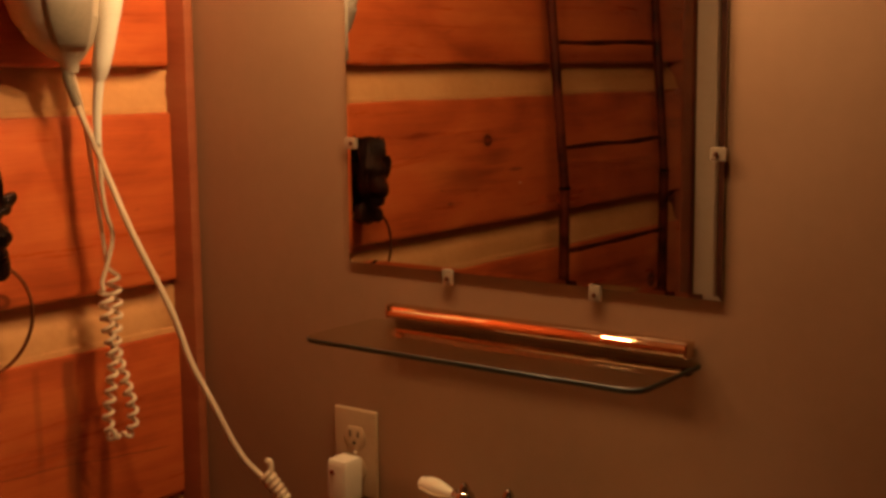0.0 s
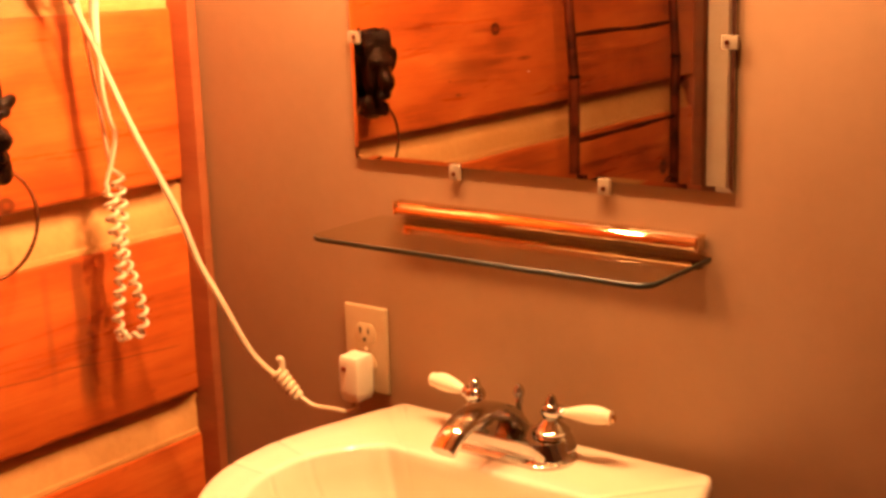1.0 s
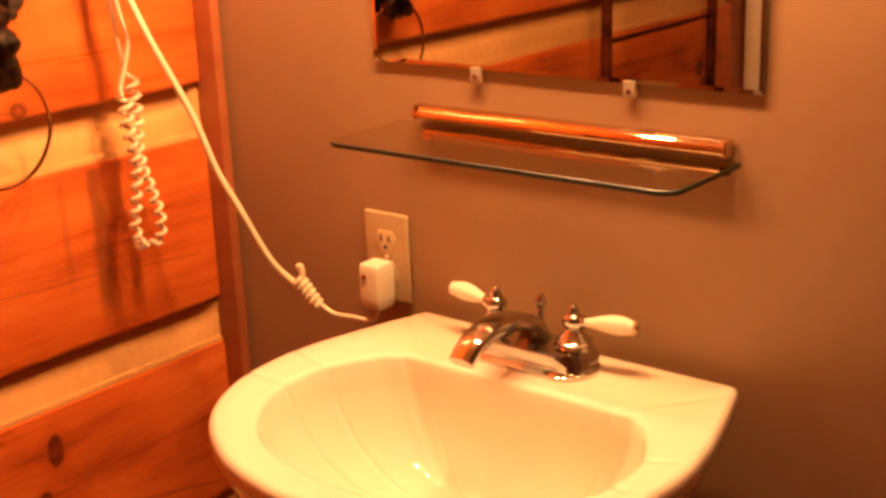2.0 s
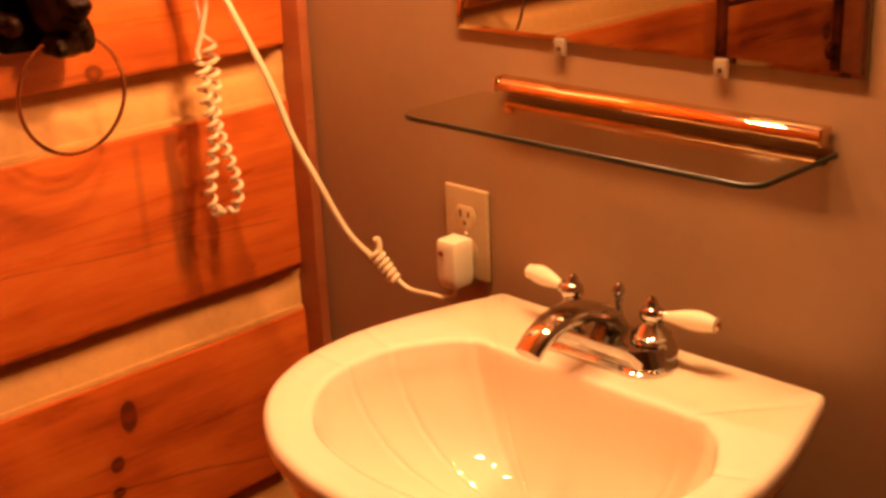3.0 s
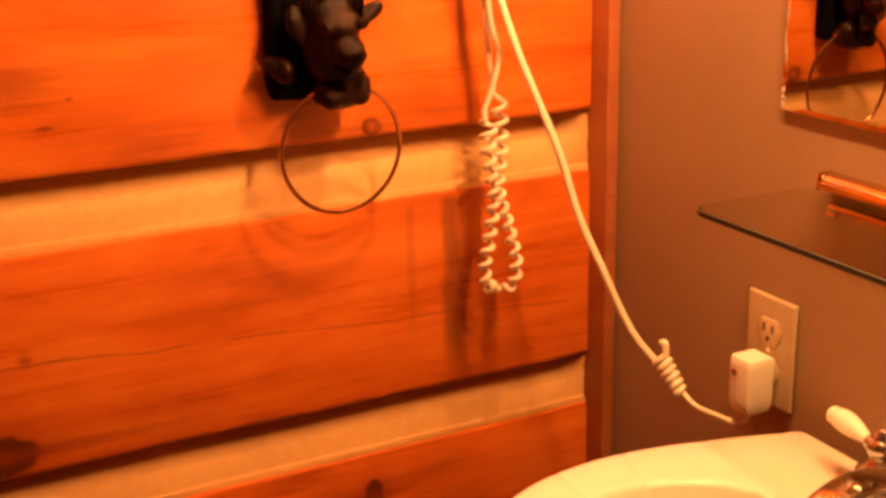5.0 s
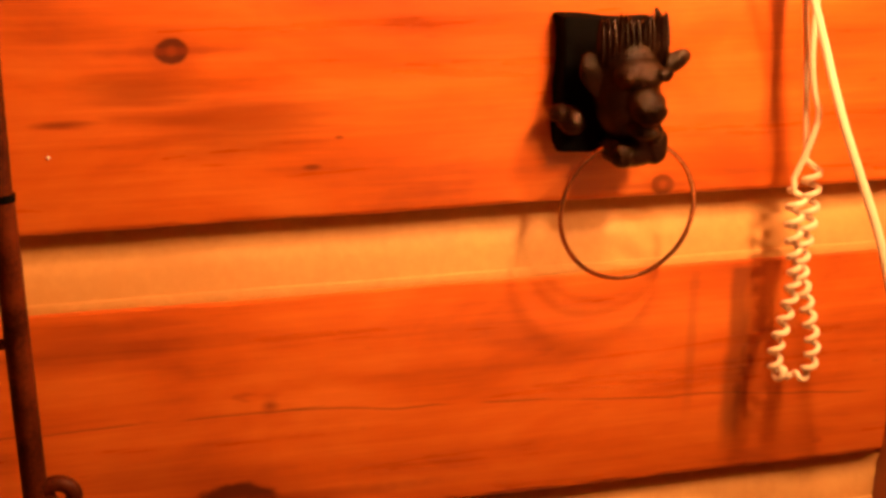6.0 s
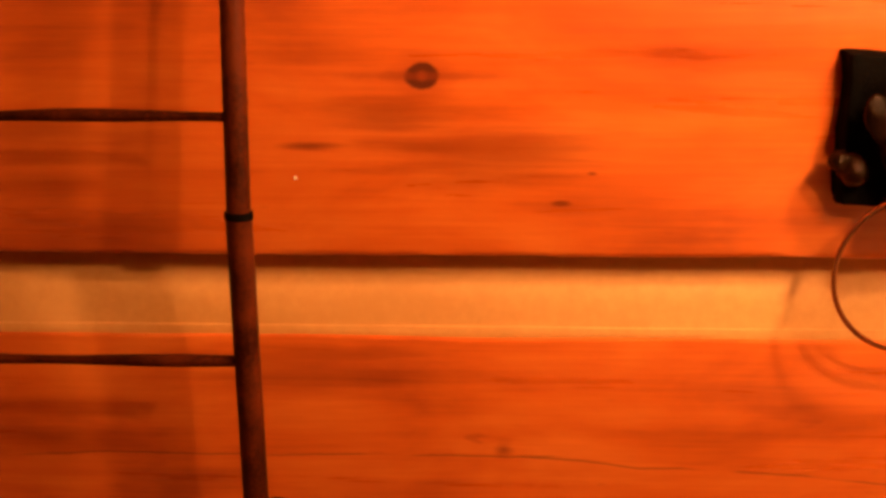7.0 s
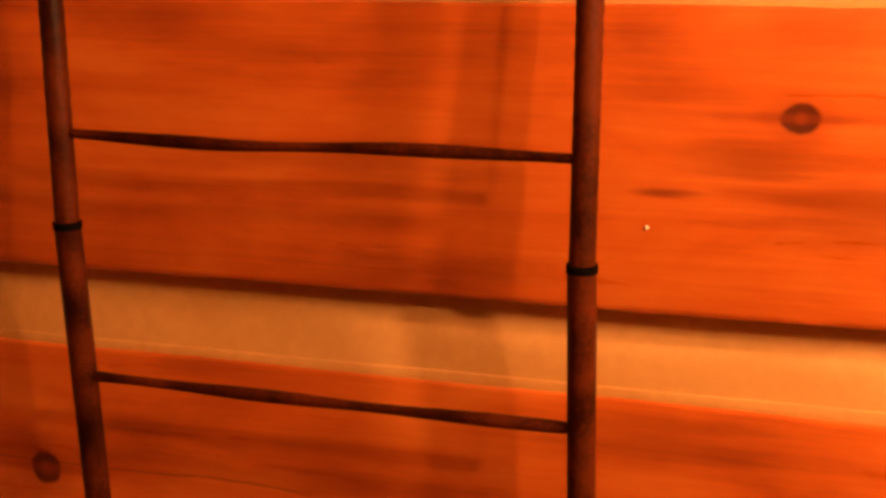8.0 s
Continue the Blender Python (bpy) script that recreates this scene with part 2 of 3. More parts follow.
def bridge(bm, rings, closed=True, cap=True):
    """Skins rings of points, each as long as the next."""
    rows = [[bm.verts.new(p) for p in ring] for ring in rings]
    n = len(rows[0])
    for a, b in zip(rows, rows[1:]):
        for i in range(n if closed else n - 1):
            j = (i + 1) % n
            bm.faces.new((a[i], a[j], b[j], b[i]))
    if cap:
        bm.faces.new(rows[0])
        bm.faces.new(list(reversed(rows[-1])))
    return bm


def lathe(profile, place=(0, 0, 0), seg=28, axis="z"):
    """Turns (radius, height) pairs round an upright axis, or one along x or y."""
    bm = bmesh.new()
    rings = []
    for r, h in profile:
        ring = []
        for i in range(seg):
            a = 2 * math.pi * i / seg
            u, v = max(r, 1e-4) * math.cos(a), max(r, 1e-4) * math.sin(a)
            p = {"z": (u, v, h), "x": (h, u, v), "y": (u, h, v)}[axis]
            ring.append(Vector(p) + Vector(place))
        rings.append(ring)
    return bridge(bm, rings)


def smooth_line(points, n):
    """n places spread along a Catmull-Rom line through the points."""
    p = [Vector(q) for q in points]
    p = [2 * p[0] - p[1], *p, 2 * p[-1] - p[-2]]
    out = []
    for k in range(n):
        s = k / (n - 1) * (len(p) - 3)
        i = min(int(s), len(p) - 4)
        t = s - i
        a, b, c, d = p[i : i + 4]
        out.append(0.5 * (2 * b + (c - a) * t + (2 * a - 5 * b + 4 * c - d) * t * t + (3 * b - a - 3 * c + d) * t**3))
    return out


def tube(points, radius, seg=10, bm=None, flat=1.0):
    """A round rod along points; radius may be a function of the share of the way."""
    bm = bm or bmesh.new()
    pts = [Vector(p) for p in points]
    rings, up = [], None
    for i, p in enumerate(pts):
        d = (pts[min(i + 1, len(pts) - 1)] - pts[max(i - 1, 0)]).normalized()
        if up is None:
            up = d.orthogonal().normalized()
        up = (up - d * up.dot(d)).normalized()
        side = d.cross(up)
        r = radius(i / (len(pts) - 1)) if callable(radius) else radius
        rings.append([p + r * (math.cos(a) * up * flat + math.sin(a) * side) for a in (2 * math.pi * k / seg for k in range(seg))])
    return bridge(bm, rings)
# ---------------------------------------------------------------- the room
SOUTH = -1.62
# unseen east wall, set far back to keep reflections dark
EAST = 3.4
TOP = 2.32
PLANKS = [(1.985, 2.22), (1.685, 1.92), (1.386, 1.620), (1.091, 1.326), (0.785, 1.019), (0.485, 0.720), (0.185, 0.420), (0.0, 0.120)]

tagged(part("wall_west", bar(-0.16, -0.045, SOUTH - 0.1, 0.1, 0, TOP), TRIM_WOOD, smooth=False),
       "log-style wall of stained pine planks with pale chinking", "wall", kind="structure")
tagged(part("wall_north", bar(-0.045, EAST + 0.1, 0, 0.1, 0, TOP), PAINT, smooth=False),
       "tan painted bathroom wall behind the sink", "wall", kind="structure")
# south wall added in dark wood, to hold down bounced light
tagged(part("wall_south", bar(-0.045, EAST + 0.1, SOUTH - 0.1, SOUTH, 0, TOP), DARK_WOOD, smooth=False),
       "wall across from the sink, added dark to cut bounced light", "wall", kind="structure")
tagged(part("wall_east", bar(EAST, EAST + 0.1, SOUTH, 0, 0, TOP), PAINT, smooth=False),
       "tan painted wall facing the planks", "wall", kind="structure")
tagged(part("floor", bar(-0.16, EAST + 0.1, SOUTH - 0.1, 0.1, -0.1, 0), FLOOR_WOOD, smooth=False),
       "dark wooden floor of the bathroom", "floor", kind="structure")
# unseen ceiling, its colour chosen dark to limit bounce
tagged(part("ceiling", bar(-0.16, EAST + 0.1, SOUTH - 0.1, 0.1, TOP, TOP + 0.1), CEILING, smooth=False),
       "unseen ceiling, added dark to cut bounced light", "ceiling", kind="structure")

# ---------------------------------------------------------------- vanity light above the mirror
vanity = thing("vanity_light", (0.56, -0.001, 1.74), "three-bulb vanity light bar mounted above the mirror", "lamp")
BULBS = (0.345, 0.560, 0.775)
BULB_R = 0.027
under(part("backplate", bar(0.25, 0.87, -0.028, -0.002, 1.698, 1.78, 0.008), BRASS), vanity)
GLOW = glowing("bulb_glow", BULB_COLOUR, BULB_WATTS / (4 * math.pi * BULB_R**2) / math.pi)
for bx in BULBS:
    under(part("lampholder", lathe([(0.0, -0.03), (0.026, -0.03), (0.024, -0.045), (0.012, -0.060), (0.012, -0.100), (0.018, -0.110), (0.016, -0.151), (0.0, -0.151)], (bx, 0, 1.715), 20, "y"), BRASS), vanity)
    bm = bmesh.new()
    bmesh.ops.create_icosphere(bm, subdivisions=3, radius=BULB_R, matrix=Matrix.Translation((bx, -0.175, 1.715)))
    under(part("bulb", bm, GLOW), vanity, )

# ---------------------------------------------------------------- corner trim
tagged(part("trim", bar(-0.045, 0.033, -0.0175, -0.0015, 0, TOP, 0.003), TRIM_WOOD), "reddish stained wooden corner trim board", "trim", kind="structure")
tagged(part("trim", bar(-0.045, 0.004, SOUTH + 0.004, -1.545, 0, TOP, 0.004), TRIM_WOOD), "reddish stained wooden end trim board", "trim", kind="structure")
tagged(part("trim", bar(0.010, 0.062, SOUTH + 0.001, SOUTH + 0.022, 0, 2.08, 0.004), CASING), "cream painted vertical door casing board", "trim", kind="structure")

# ---------------------------------------------------------------- mirror
mirror = thing("mirror", (0.5575, -0.002, 1.142), "frameless wall mirror with ground edges and clips", "mirror")
MX0, MX1, MZ0, MZ1, BEV = 0.307, 0.808, 1.142, 1.692, 0.005
bm = bmesh.new()
ringa = [(MX0, -0.002, MZ0), (MX1, -0.002, MZ0), (MX1, -0.002, MZ1), (MX0, -0.002, MZ1)]
ringb = [(x, -0.0048, z) for x, _, z in ringa]
ringc = [(x + (BEV if x < 0.5 else -BEV), -0.0051, z + (BEV if z < 1.4 else -BEV)) for x, _, z in ringa]
bridge(bm, [ringa, ringb, ringc])
under(part("pane", bm, SILVER, smooth=False), mirror)


def mirror_clip(x, z, turn):
    """A clear plastic clip with its screw; turn 0 holds a lower edge, 90 the side on +x."""
    m = Matrix.Translation((x, 0, z)) @ Matrix.Rotation(radians(-turn), 4, "Y")
    bm = bar(-0.0072, 0.0072, -0.0078, -0.0015, -0.015, 0.003, 0.0015)
    bmesh.ops.transform(bm, matrix=m, verts=bm.verts)
    body = under(part("clip", bm, CLIP_PLASTIC), mirror)
    bm = lathe([(0.0, -0.0076), (0.0030, -0.0076), (0.0026, -0.0090), (0.0, -0.0092)], (0, 0, -0.008), 14, "y")
    bmesh.ops.transform(bm, matrix=m, verts=bm.verts)
    screw = part("screw", bm, IRON)
    screw.parent = body


for cx, cz, ct in ((0.46, MZ0, 0), (0.66, MZ0, 0), (MX1, 1.292, 90), (MX0, 1.290, -90), (0.46, MZ1, 180), (0.66, MZ1, 180)):
    mirror_clip(cx, cz, -ct)

# ---------------------------------------------------------------- glass shelf with its brass rail
shelf = thing("glass_shelf", (0.565, -0.002, 1.075), "clear glass wall shelf in a polished brass rail", "shelf")
SX0, SX1, SY, SZ, ST = 0.345, 0.787, -0.140, 1.068, 0.006
outline = [(SX1, -0.006)]
for k in range(7):
    a = radians(90 * k / 6)
    outline.append((SX1 - 0.02 + 0.02 * math.cos(a), SY + 0.02 - 0.02 * math.sin(a)))
for k in range(7):
    a = radians(90 + 90 * k / 6)
    outline.append((SX0 + 0.02 + 0.02 * math.cos(a), SY + 0.02 - 0.02 * math.sin(a)))
outline.append((SX0, -0.006))
inset = [(x + (0.0012 if x < 0.56 else -0.0012), y + (0.0012 if y < -0.05 else 0)) for x, y in outline]
bm = bmesh.new()
bridge(bm, [[(x, y, SZ) for x, y in inset], [(x, y, SZ + ST) for x, y in inset]])
pane = under(part("glass", bm, CLEAR, smooth=False), shelf)
pane.data.materials.append(GLASS)
for p in pane.data.polygons:
    p.material_index = 1 if p.normal.z > 0.9 else 0
bm = bmesh.new()
bridge(bm, [[(x, y, SZ) for x, y in inset[:-2]], [(x, y, SZ + 0.001) for x, y in outline[:-2]], [(x, y, SZ + ST - 0.001) for x, y in outline[:-2]], [(x, y, SZ + ST) for x, y in inset[:-2]]], closed=False, cap=False)
under(part("glass_edge", bm, GLASS_EDGE, label="dark green polished glass edge"), shelf)
prof = [(-0.002, 1.0805), (-0.0145, 1.0805), (-0.0172, 1.0808), (-0.0188, 1.0817), (-0.0195, 1.0833), (-0.0195, 1.0850)]
prof += [(-0.0045 - 0.016 * math.cos(a), 1.0798 + 0.016 * math.sin(a)) for a in np.linspace(radians(25), radians(70), 24)]
prof += [(-0.0075, 1.0953), (-0.002, 1.0955)]
bm = bmesh.new()
bridge(bm, [[(x, y, z) for y, z in prof] for x in (0.378, 0.774)])
under(part("brass_rail", bm, BRASS), shelf)
under(part("rail_lip", bar(0.382, 0.770, -0.010, -0.002, 1.0615, 1.0672, 0.0015), BRASS), shelf)
for ex in (0.3755, 0.7745):
    under(part("end_cap", bar(ex, ex + 0.003, -0.0196, -0.0018, 1.0795, 1.0962, 0.0008), BRASS), shelf)
under(part("bracket", bar(0.768, 0.776, -0.014, -0.002, 1.060, 1.0674, 0.002), BLACK_CAST), shelf)
under(part("bracket", bar(0.380, 0.392, -0.010, -0.002, 1.054, 1.0612, 0.003), BRASS), shelf)

# ---------------------------------------------------------------- wall outlet
outlet = thing("wall_outlet", (0.311, -0.001, 0.895), "cream duplex wall outlet with a plain cover plate", "outlet")
OX, OZ = 0.276, 0.953
bm = bar(OX, OX + 0.070, -0.0065, -0.0008, OZ - 0.1145, OZ, 0.003, 3)
plate = under(part("cover_plate", bm, PLATE), outlet)


def receptacle(zc):
    bm = bmesh.new()
    ring = []
    for k in range(28):
        a = 2 * math.pi * k / 28
        ring.append((0.0172 * math.cos(a), max(-0.0135, min(0.0135, 0.0172 * math.sin(a)))))
    bridge(bm, [[(OX + 0.035 + u * s, y, zc + v * s) for u, v in ring] for s, y in ((1, -0.005), (1, -0.0078), (0.95, -0.0084))])
    face = under(part("receptacle", bm, PLATE), outlet)
    for sx, h in ((-0.0064, 0.0088), (0.0064, 0.0074)):
        s = part("slot", bar(OX + 0.035 + sx - 0.0012, OX + 0.035 + sx + 0.0012, -0.0090, -0.0080, zc + 0.004 - h / 2, zc + 0.004 + h / 2), DARK_HOLE)
        s.parent = face
        s.matrix_parent_inverse = Matrix.Identity(4)
    s = part("slot", lathe([(0.0, -0.008), (0.0027, -0.008), (0.0027, -0.0090), (0.0, -0.0090)], (OX + 0.035, 0, zc - 0.0075), 12, "y"), DARK_HOLE)
    s.parent = face


receptacle(OZ - 0.0365)
receptacle(OZ - 0.0780)
under(part("screw", lathe([(0, -0.006), (0.003, -0.006), (0.0026, -0.0076), (0, -0.008)], (OX + 0.035, 0, OZ - 0.057), 12, "y"), CREAM_PLASTIC), outlet)

# ---------------------------------------------------------------- pedestal sink
sink = thing("pedestal_sink", (0.597, -0.2, 0.0), "white glazed porcelain pedestal sink against the wall", "sink")
CX, CY = 0.594, -0.262


def loop_radius(half, n, back_flat):
    """Distances from the bowl's centre, at n even angles, of a closed outline mirrored about it."""
    pts = [Vector((dx, y - CY, 0)) for dx, y in half]
    pts += [Vector((-p.x, p.y, 0)) for p in reversed(pts) if abs(p.x) > 1e-6]
    dense = []
    m = len(pts)
    for i in range(m):
        a, b, c, d = pts[i - 1], pts[i], pts[(i + 1) % m], pts[(i + 2) % m]
        straight = b.y == c.y and b.y > back_flat
        for k in range(16):
            t = k / 16
            p = b.lerp(c, t) if straight else 0.5 * (2 * b + (c - a) * t + (2 * a - 5 * b + 4 * c - d) * t * t + (3 * b - a - 3 * c + d) * t**3)
            dense.append((math.atan2(p.y, p.x), math.hypot(p.x, p.y)))
    dense.sort()
    ang = np.array([q[0] for q in dense])
    rad = np.array([q[1] for q in dense])
    at = np.linspace(-math.pi, math.pi, n, endpoint=False)
    return at, np.interp(at, ang, rad, period=2 * math.pi)


N = 480
OUTER = [(0.0, -0.024), (0.10, -0.024), (0.198, -0.024), (0.210, -0.030), (0.2155, -0.045), (0.234, -0.105), (0.250, -0.170), (0.2560, -0.235), (0.243, -0.310), (0.202, -0.378), (0.130, -0.430), (0.060, -0.453), (0.0, -0.459)]
INNER = [(0.0, -0.143), (0.09, -0.143), (0.138, -0.143), (0.152, -0.149), (0.172, -0.166), (0.198, -0.212), (0.203, -0.255), (0.192, -0.310), (0.155, -0.362), (0.095, -0.398), (0.0, -0.412)]
# shallow shell flutes run over the rim and down the bowl at these bearings
FLUTES = [radians(a) for a in (13, -4, 45, 167, 184, 135)]
angles, r_out = loop_radius(OUTER, N, 0.2)
_, r_in = loop_radius(INNER, N, 0.1)


def flute(a):
    return sum(math.exp(-(math.remainder(a - f, 2 * math.pi) / 0.016) ** 2) for f in FLUTES)


def sink_ring(r, z, mid=(CX, CY), cut=0.0):
    return [(mid[0] + (q + 0.8 * cut * flute(a)) * math.cos(a), mid[1] + (q + 0.8 * cut * flute(a)) * math.sin(a), z - cut * flute(a)) for a, q in zip(angles, r)]


RIM = 0.846
IN = (CX + 0.008, CY)
rings = [
    sink_ring(r_out * 0.30, 0.655), sink_ring(r_out * 0.46, 0.672), sink_ring(r_out * 0.70, 0.715), sink_ring(r_out * 0.87, 0.768),
    sink_ring(r_out - 0.014, 0.800), sink_ring(r_out - 0.005, 0.815), sink_ring(r_out - 0.001, 0.826), sink_ring(r_out, 0.834), sink_ring(r_out - 0.0012, 0.8400),
    sink_ring(r_out - 0.0045, RIM - 0.0020, cut=0.0008), sink_ring(r_out - 0.010, RIM, cut=0.0013),
    sink_ring(r_in * 0.5 + r_out * 0.5, RIM - 0.0015, (CX + 0.004, CY), 0.0013),
    sink_ring(r_in + 0.010, RIM - 0.003, IN, 0.0013), sink_ring(r_in + 0.004, RIM - 0.0033, IN, 0.0013), sink_ring(r_in + 0.001, RIM - 0.0048, IN, 0.0013), sink_ring(r_in - 0.001, RIM - 0.0085, IN, 0.0013),
    *[sink_ring(r_in * k, RIM - d, (IN[0], CY + f), c) for k, d, f, c in ((0.985, 0.030, 0.003, 0.0013), (0.935, 0.062, 0.009, 0.0013), (0.85, 0.093, 0.017, 0.0013), (0.73, 0.117, 0.025, 0.0012), (0.59, 0.133, 0.033, 0.0010), (0.42, 0.143, 0.040, 0.0006))],
    sink_ring(r_in * 0.22, RIM - 0.148, (IN[0], CY + 0.045)), sink_ring(np.full(N, 0.023), RIM - 0.1505, (IN[0], CY + 0.045)), sink_ring(np.full(N, 0.021), RIM - 0.156, (IN[0], CY + 0.045)),
]
under(part("basin", bridge(bmesh.new(), rings, cap=False), PORCELAIN), sink)
prof = [(1.28, 0.0), (1.28, 0.03), (1.18, 0.05), (0.98, 0.10), (0.86, 0.25), (0.82, 0.45), (0.90, 0.58), (1.10, 0.655), (1.10, 0.664)]
under(part("pedestal", bridge(bmesh.new(), [[(CX + 0.085 * s * math.cos(a) * 1.1, -0.19 + 0.075 * s * math.sin(a), z) for a in np.linspace(0, 2 * math.pi, 40, endpoint=False)] for s, z in prof]), PORCELAIN), sink)
under(part("drain", lathe([(0.0, RIM - 0.158), (0.022, RIM - 0.158), (0.0225, RIM - 0.1495), (0.019, RIM - 0.1485), (0.016, RIM - 0.150), (0.013, RIM - 0.150), (0.012, RIM - 0.146), (0.0, RIM - 0.144)], (IN[0], CY + 0.045, 0), 28), CHROME), sink)

# ---------------------------------------------------------------- faucet
faucet = thing("faucet", (0.581, -0.075, RIM), "chrome centerset faucet with white ceramic lever handles", "faucet")
FX, FY = 0.581, -0.082


def stadium(hx, hy, z, n=36):
    out = []
    for k in range(n):
        a = 2 * math.pi * k / n
        c, s = math.cos(a), math.sin(a)
        out.append((FX + math.copysign(hx - hy, c) + hy * c, FY + hy * s, z))
    return out


# cast body: upright flared sides, low shoulders under the valves and a higher middle under the spout
def body_ring(hx, hy, h):
    return [(x, y, RIM + h * (1 + 0.95 * math.exp(-(((x - FX) / 0.030) ** 4)))) for x, y, _ in stadium(hx, hy, 0, 72)]


base = [stadium(0.084, 0.034, RIM - 0.004, 72), stadium(0.084, 0.034, RIM + 0.002, 72), stadium(0.081, 0.031, RIM + 0.004, 72), body_ring(0.079, 0.0265, 0.005), body_ring(0.0768, 0.0264, 0.010), body_ring(0.0735, 0.0268, 0.0205), body_ring(0.0725, 0.0260, 0.0225), body_ring(0.069, 0.021, 0.0235), body_ring(0.064, 0.014, 0.0238)]
under(part("base_body", bridge(bmesh.new(), base), CHROME), faucet)


def valve(x, side):
    body = under(part("valve_body", lathe([(0.0, RIM + 0.008), (0.0275, RIM + 0.008), (0.0275, RIM + 0.013), (0.0250, RIM + 0.018), (0.0225, RIM + 0.023), (0.0190, RIM + 0.026), (0.0205, RIM + 0.0275), (0.0205, RIM + 0.030), (0.0175, RIM + 0.032), (0.0150, RIM + 0.035), (0.0115, RIM + 0.038), (0.0085, RIM + 0.042), (0.0, RIM + 0.042)], (x, FY + 0.010, 0), 30), CHROME), faucet)
    hub = part("hub", lathe([(0.0, RIM + 0.041), (0.0080, RIM + 0.041), (0.0098, RIM + 0.0435), (0.0116, RIM + 0.047), (0.0122, RIM + 0.0505), (0.0116, RIM + 0.054), (0.0100, RIM + 0.057), (0.0072, RIM + 0.0590), (0.0068, RIM + 0.0605), (0.0056, RIM + 0.0650), (0.0032, RIM + 0.0685), (0.0, RIM + 0.070)], (x, FY + 0.010, 0), 22), CHROME)
    hub.parent = body
    lever_line = smooth_line([(x + side * 0.011, FY + 0.011, RIM + 0.0505), (x + side * 0.030, FY + 0.014, RIM + 0.0525), (x + side * 0.052, FY + 0.018, RIM + 0.0535), (x + side * 0.070, FY + 0.021, RIM + 0.0525)], 26)
    grow = lambda s: 0.0048 + 0.0064 * math.sin(math.pi * min(1.0, max(0.0, s - 0.1) / 0.98)) ** 1.3 * (0.55 + 0.5 * s) if s < 0.93 else 0.0085 * math.sqrt(max(0.0, 1 - ((s - 0.93) / 0.072) ** 2)) + 0.0004
    lever = part("lever", tube(lever_line, grow, 18), CERAMIC, label="white glazed ceramic lever")
    lever.parent = body
    tip = part("tip", lathe([(0.0, -0.003), (0.0042, -0.002), (0.0046, 0.0), (0.0034, 0.002), (0.0, 0.003)], (x + side * 0.0708, FY + 0.0211, RIM + 0.0524), 14, "x"), BRASS)
    tip.parent = body
    collar = part("collar", lathe([(0.0, 0.0), (0.0068, 0.0), (0.0072, 0.003), (0.0064, 0.006), (0.0, 0.006)], (0, 0, 0), 18, "x"), CHROME)
    collar.data.transform(Matrix.Translation((x + side * 0.010, FY + 0.0114, RIM + 0.0508)) @ Matrix.Rotation(0 if side > 0 else math.pi, 4, "Z"))
    collar.parent = body


valve(0.530, -1)
valve(0.632, 1)
# the spout rises from the middle of the plate, arches forward and widens to a flat mouth
line = smooth_line([(FX, -0.064, RIM + 0.006), (FX, -0.068, RIM + 0.022), (FX, -0.088, RIM + 0.043), (FX, -0.118, RIM + 0.055), (FX, -0.152, RIM + 0.058), (FX, -0.182, RIM + 0.049), (FX, -0.201, RIM + 0.035)], 34)
rings = []
for k, p in enumerate(line):
    s = k / (len(line) - 1)
    d = (line[min(k + 1, len(line) - 1)] - line[max(k - 1, 0)]).normalized()
    side = Vector((1, 0, 0))
    up = side.cross(d)
    wide, thick = 0.0190 - 0.0040 * s, 0.0115 - 0.0030 * s
    rings.append([p + side * math.copysign(abs(math.cos(a)) ** 0.75, math.cos(a)) * wide + up * math.copysign(abs(math.sin(a)) ** 0.75, math.sin(a)) * thick for a in (2 * math.pi * q / 28 for q in range(28))])
under(part("spout", bridge(bmesh.new(), rings), CHROME), faucet)
under(part("lift_rod", lathe([(0.0, RIM + 0.030), (0.0060, RIM + 0.030), (0.0050, RIM + 0.035), (0.0036, RIM + 0.039), (0.0036, RIM + 0.047), (0.0054, RIM + 0.050), (0.0040, RIM + 0.053), (0.0062, RIM + 0.057), (0.0068, RIM + 0.061), (0.0050, RIM + 0.066), (0.0022, RIM + 0.069), (0.0, RIM + 0.070)], (FX + 0.002, FY + 0.020, 0), 18), CHROME), faucet)

# ---------------------------------------------------------------- wall hair dryer with its cords and plug
dryer = thing("hair_dryer", (0.03, -0.22, 1.45), "white wall-mounted hair dryer with coiled cord and plug", "hair dryer")
# cradle: a hollow tapering shell that hangs on the planks
rings = []
for r, h, off in ((0.009, 1.380, 0.004), (0.013, 1.392, 0.002), (0.024, 1.400, -0.002), (0.040, 1.416, -0.008), (0.053, 1.442, -0.014), (0.062, 1.48, -0.020), (0.065, 1.52, -0.022), (0.060, 1.58, -0.018), (0.052, 1.62, -0.016), (0.046, 1.625, -0.016), (0.050, 1.58, -0.016), (0.050, 1.53, -0.016)):
    rings.append([(max(0.002, 0.052 + r * 0.85 * math.cos(a)), -0.222 + off + r * math.sin(a), h) for a in (2 * math.pi * q / 30 for q in range(30))])
cradle = under(part("cradle", bridge(bmesh.new(), rings), SHELL_PLASTIC, label="tan-grey plastic cradle with a darker recess"), dryer)
rings = []
for r, h, off in ((0.030, 1.406, -0.004), (0.041, 1.416, -0.008), (0.054, 1.442, -0.014), (0.059, 1.462, -0.017), (0.0605, 1.470, -0.018)):
    rings.append([(0.052 + r * 0.85 * math.cos(a), -0.222 + off + r * math.sin(a), h) for a in np.linspace(-0.75, 0.35, 14)])
